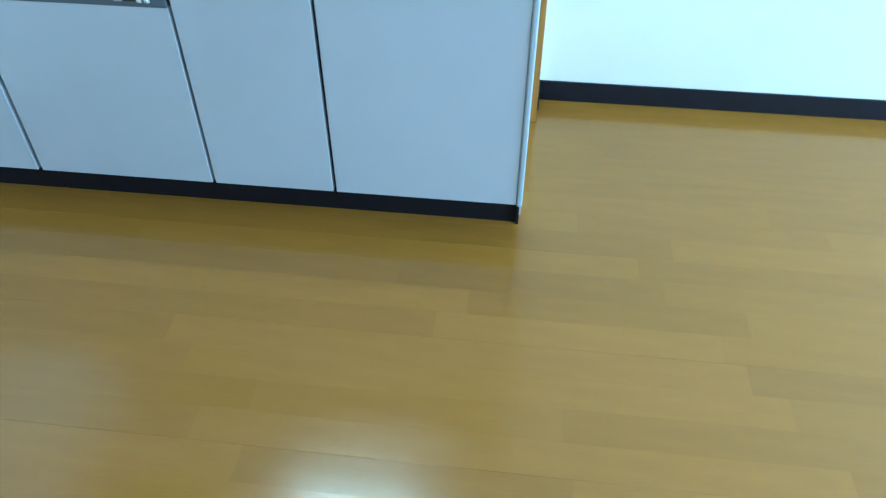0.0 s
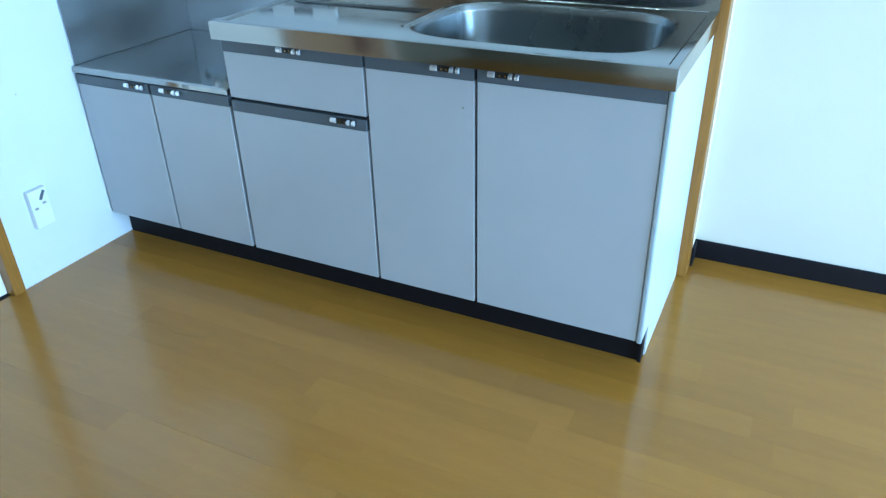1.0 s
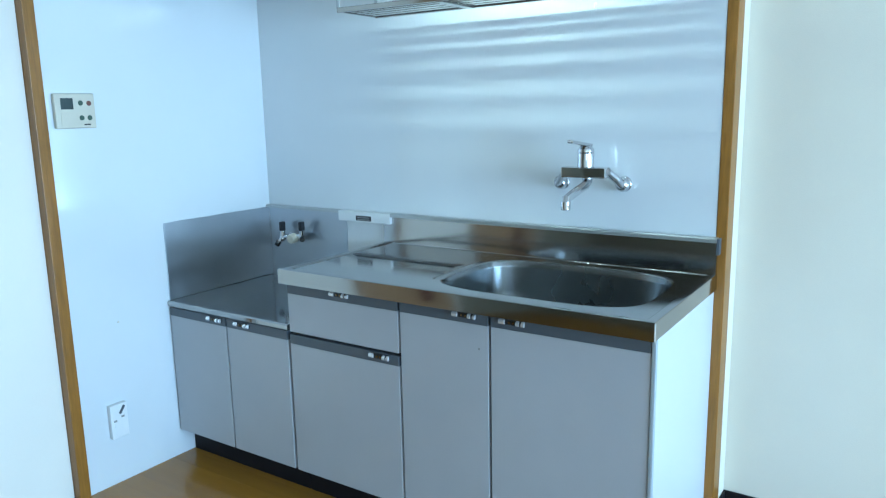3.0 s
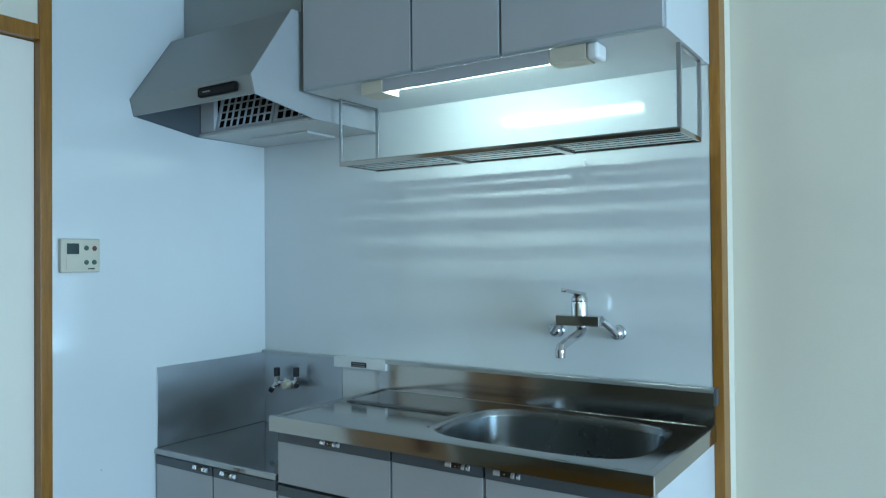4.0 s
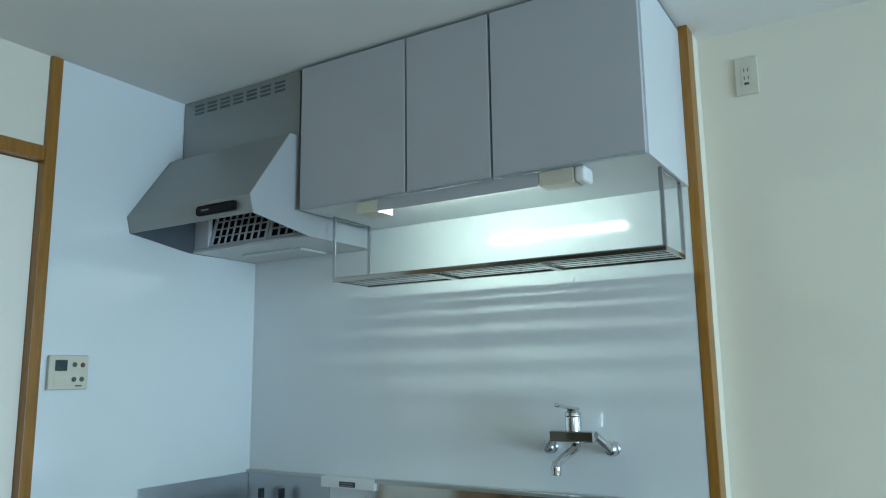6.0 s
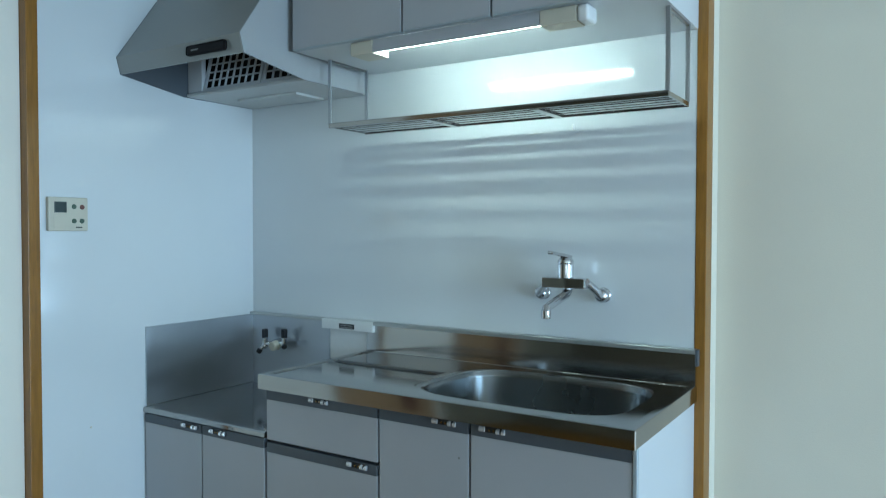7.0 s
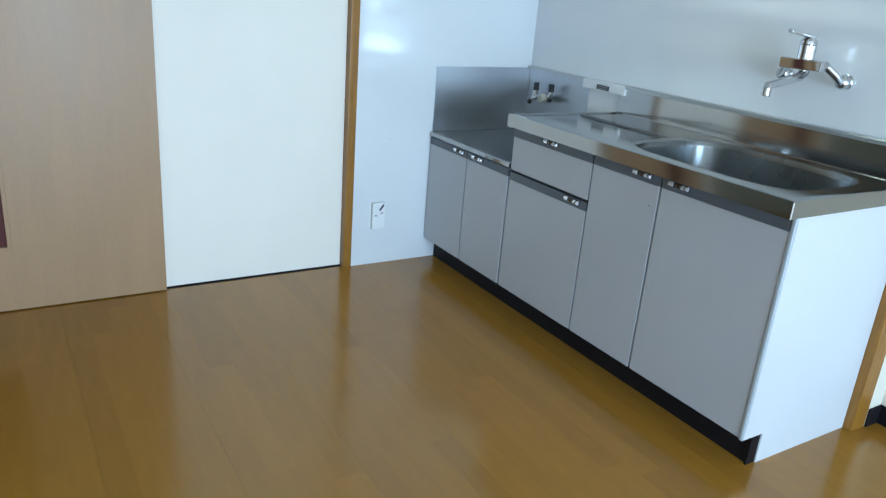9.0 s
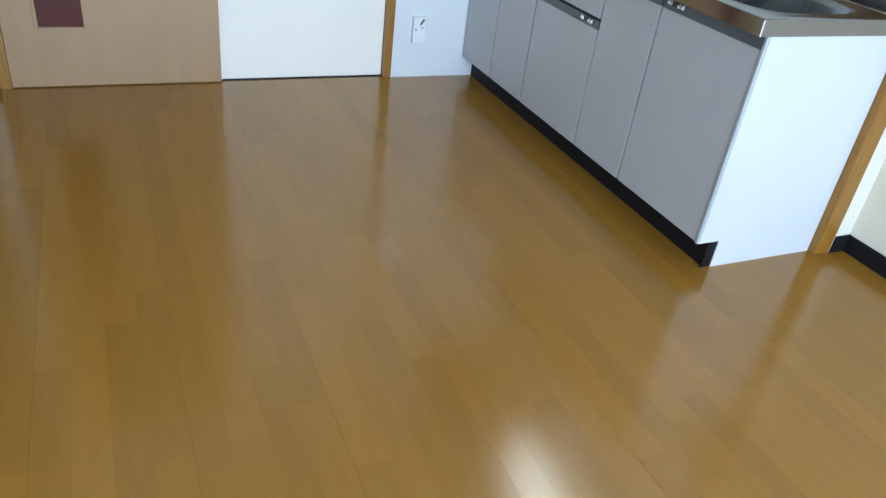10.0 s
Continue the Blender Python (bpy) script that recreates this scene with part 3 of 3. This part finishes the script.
part("tube", rod((LX0 + 0.0005, LY + 0.040, LZ - 0.0193), (LX1 - 0.0005, LY + 0.040, LZ - 0.0193), 0.0105, None, 20), TUBE, lamp, "glowing fluorescent tube")

# ---- dish rack ----
rack = thing("dish_rack", "stainless steel hanging dish rack under the wall cabinet", "dish rack")
RX0, RX1, RF, RB, RZ = 0.664, 1.804, -0.272, -0.074, 1.600
for x in (RX0, RX1):
    for y in (RF, RB):
        part("upright", box(x - 0.006, x + 0.006, y - 0.003, y + 0.003, RZ + 0.008, CB - 0.0045, 0.001), STEELD, rack)
    part("end_bar", box(x - 0.004, x + 0.004, RF + 0.004, RB - 0.004, RZ - 0.004, RZ + 0.008, 0.001), STEEL, rack)
    part("end_bar", box(x - 0.004, x + 0.004, RF + 0.004, RB - 0.004, CB - 0.013, CB - 0.005, 0.001), STEEL, rack)
for y in (RF, RB):
    part("long_rail", box(RX0 - 0.004, RX1 + 0.004, y - 0.004, y + 0.004, RZ - 0.006, RZ + 0.010, 0.002), STEEL, rack)
for y, w in ((-0.247, 0.012), (-0.220, 0.012), (-0.186, 0.024), (-0.147, 0.026), (-0.107, 0.026)):
    part("slat", box(RX0 + 0.004, RX1 - 0.004, y - w / 2, y + w / 2, RZ - 0.002, RZ + 0.003, 0.001), STEEL, rack)
for x in (1.05, 1.425):
    part("cross_bar", box(x - 0.012, x + 0.012, RF + 0.004, RB - 0.004, RZ - 0.008, RZ - 0.0025, 0.001), STEEL, rack)
clip = tagged(part("wall_clip", box(1.432, 1.439, -0.010, -0.0005, 1.565, 1.583, 0.002), WHITEP), "small white plastic clip on the glossy wall panel", "clip")

# ---- remote, plates ----
rem = thing("bath_remote", "cream water heater remote with small screen on the glossy wall", "remote control")
body = part("body", box(0.0005, 0.0175, -0.881, -0.747, 1.243, 1.353, 0.004, 3), CREAM, rem)
part("screen", box(0.0175, 0.0188, -0.862, -0.821, 1.303, 1.338, 0.0005), LCD, rem, "dark small screen")
for y, z, m in ((-0.796, 1.323, GREENB), (-0.768, 1.322, REDB), (-0.796, 1.276, GREENB), (-0.769, 1.276, GREENB)):
    part("button", rod((0.0175, y, z), (0.0205, y, z), 0.0085, 0.0075, 18, 0.001), m, rem, "small dark button")
part("flap", box(0.0175, 0.0190, -0.864, -0.815, 1.254, 1.294, 0.0006), CREAM, rem, "cream flap")
part("print_bar", box(0.0178, 0.0186, -0.790, -0.768, 1.253, 1.257), BLACK, rem)

plate = thing("wall_plate", "white gas and phone plate low on the glossy wall", "wall plate")
part("plate", box(0.0005, 0.020, -0.811, -0.747, 0.172, 0.294, 0.0025, 3), WHITEP, plate)
slot = merge(box(0.0197, 0.0240, -0.0042, 0.0042, -0.016, 0.016, 0.001))
bmesh.ops.transform(slot, matrix=pose(0, -0.768, 0.272, -35), verts=slot.verts[:])
part("socket", slot, STRIP, plate, "slanted grey knob")
part("cap", box(0.0197, 0.0212, -0.797, -0.772, 0.205, 0.228, 0.0006), WHITEP, plate)
for y, z in ((-0.795, 0.236), (-0.766, 0.246)):
    part("print_bar", box(0.0197, 0.0204, y - 0.006, y + 0.006, z - 0.0035, z + 0.0035), BAR, plate)

outlet = thing("wall_outlet", "cream double power outlet high on the cream wall", "outlet")
part("plate", box(1.949, 2.017, 0.133, 0.1415, 2.124, 2.246, 0.003, 3), CREAM, outlet)
part("insert", box(1.968, 1.998, 0.1315, 0.1332, 2.152, 2.218, 0.0008), CREAM, outlet, "white socket insert")
for z in (2.204, 2.178):
    for x in (1.977, 1.989):
        part("socket_slot", box(x - 0.0014, x + 0.0014, 0.1310, 0.1317, z - 0.006, z + 0.006), STRIP, outlet)
part("earth_slot", box(1.976, 1.990, 0.1310, 0.1317, 2.156, 2.163), BLACK, outlet, "dark earth terminal")

# ---- floor boards ----
PW, PL = 0.07575, 0.606
rng = random.Random(4)


def plank(x0, x1, y0, y1, wide0=0, wide1=0):
    """One strip; wide0 and wide1 open the joint along an edge where two boards meet."""
    g, c = 0.0, 0.00012
    y0, y1 = y0 + 0.00015 * wide0, y1 - 0.00015 * wide1
    bm = bmesh.new()
    lo = [bm.verts.new(p) for p in ((x0 + g, y0 + g, -0.004), (x1 - g, y0 + g, -0.004), (x1 - g, y1 - g, -0.004), (x0 + g, y1 - g, -0.004))]
    mi = [bm.verts.new((v.co.x, v.co.y, -0.00012)) for v in lo]
    hi = [bm.verts.new((v.co.x + (c if i in (0, 3) else -c), v.co.y + (c if i < 2 else -c), 0.0)) for i, v in enumerate(mi)]
    for a, b_ in ((lo, mi), (mi, hi)):
        for k in range(4):
            bm.faces.new((a[k], a[(k + 1) % 4], b_[(k + 1) % 4], b_[k]))
    bm.faces.new(hi)
    return bm


rows = []
row = 0
y_top = -0.266 + 6 * PW
while y_top > YF:
    y0, y1 = max(y_top - PW, YF), min(y_top, 0.15)
    if y1 - y0 > 0.004:
        x = -rng.random() * PL + (0.5 if row % 2 else 0)
        while x > 0:
            x -= PL
        while x < XR:
            a, c = max(x, 0.0), min(x + PL, XR)
            if c - a > 0.01 and not (y0 > -0.02 and c < 1.82):
                rows.append((a, c, y0, y1, int((5 - row) % 4 == 0), int((6 - row) % 4 == 0)))
            x += PL
    y_top -= PW
    row += 1
near = [r for r in rows if r[0] < 3.1 and r[3] < -0.30 and r[2] > -2.6][:300]
picked = set(near)
shared = {}
for a, c, y0, y1, w0, w1 in near:
    key = (round(c - a, 4), round(y1 - y0, 4), w0, w1)
    if key not in shared:
        me = bpy.data.meshes.new("floor_board")
        bm = plank(0, c - a, 0, y1 - y0, w0, w1)
        bm.to_mesh(me)
        bm.free()
        me.materials.append(BOARD)
        shared[key] = me
    ob = new("floor_board", shared[key])
    ob.location = (a, y0, 0)
    ob.parent = floor
rest = bmesh.new()
for r in rows:
    if r not in picked:
        bm = plank(*r)
        tmp = bpy.data.meshes.new("tmp")
        bm.to_mesh(tmp)
        bm.free()
        rest.from_mesh(tmp)
        bpy.data.meshes.remove(tmp)
tagged(part("floor_boards_rest", rest, BOARD, floor, smooth=False), kind="stuff")
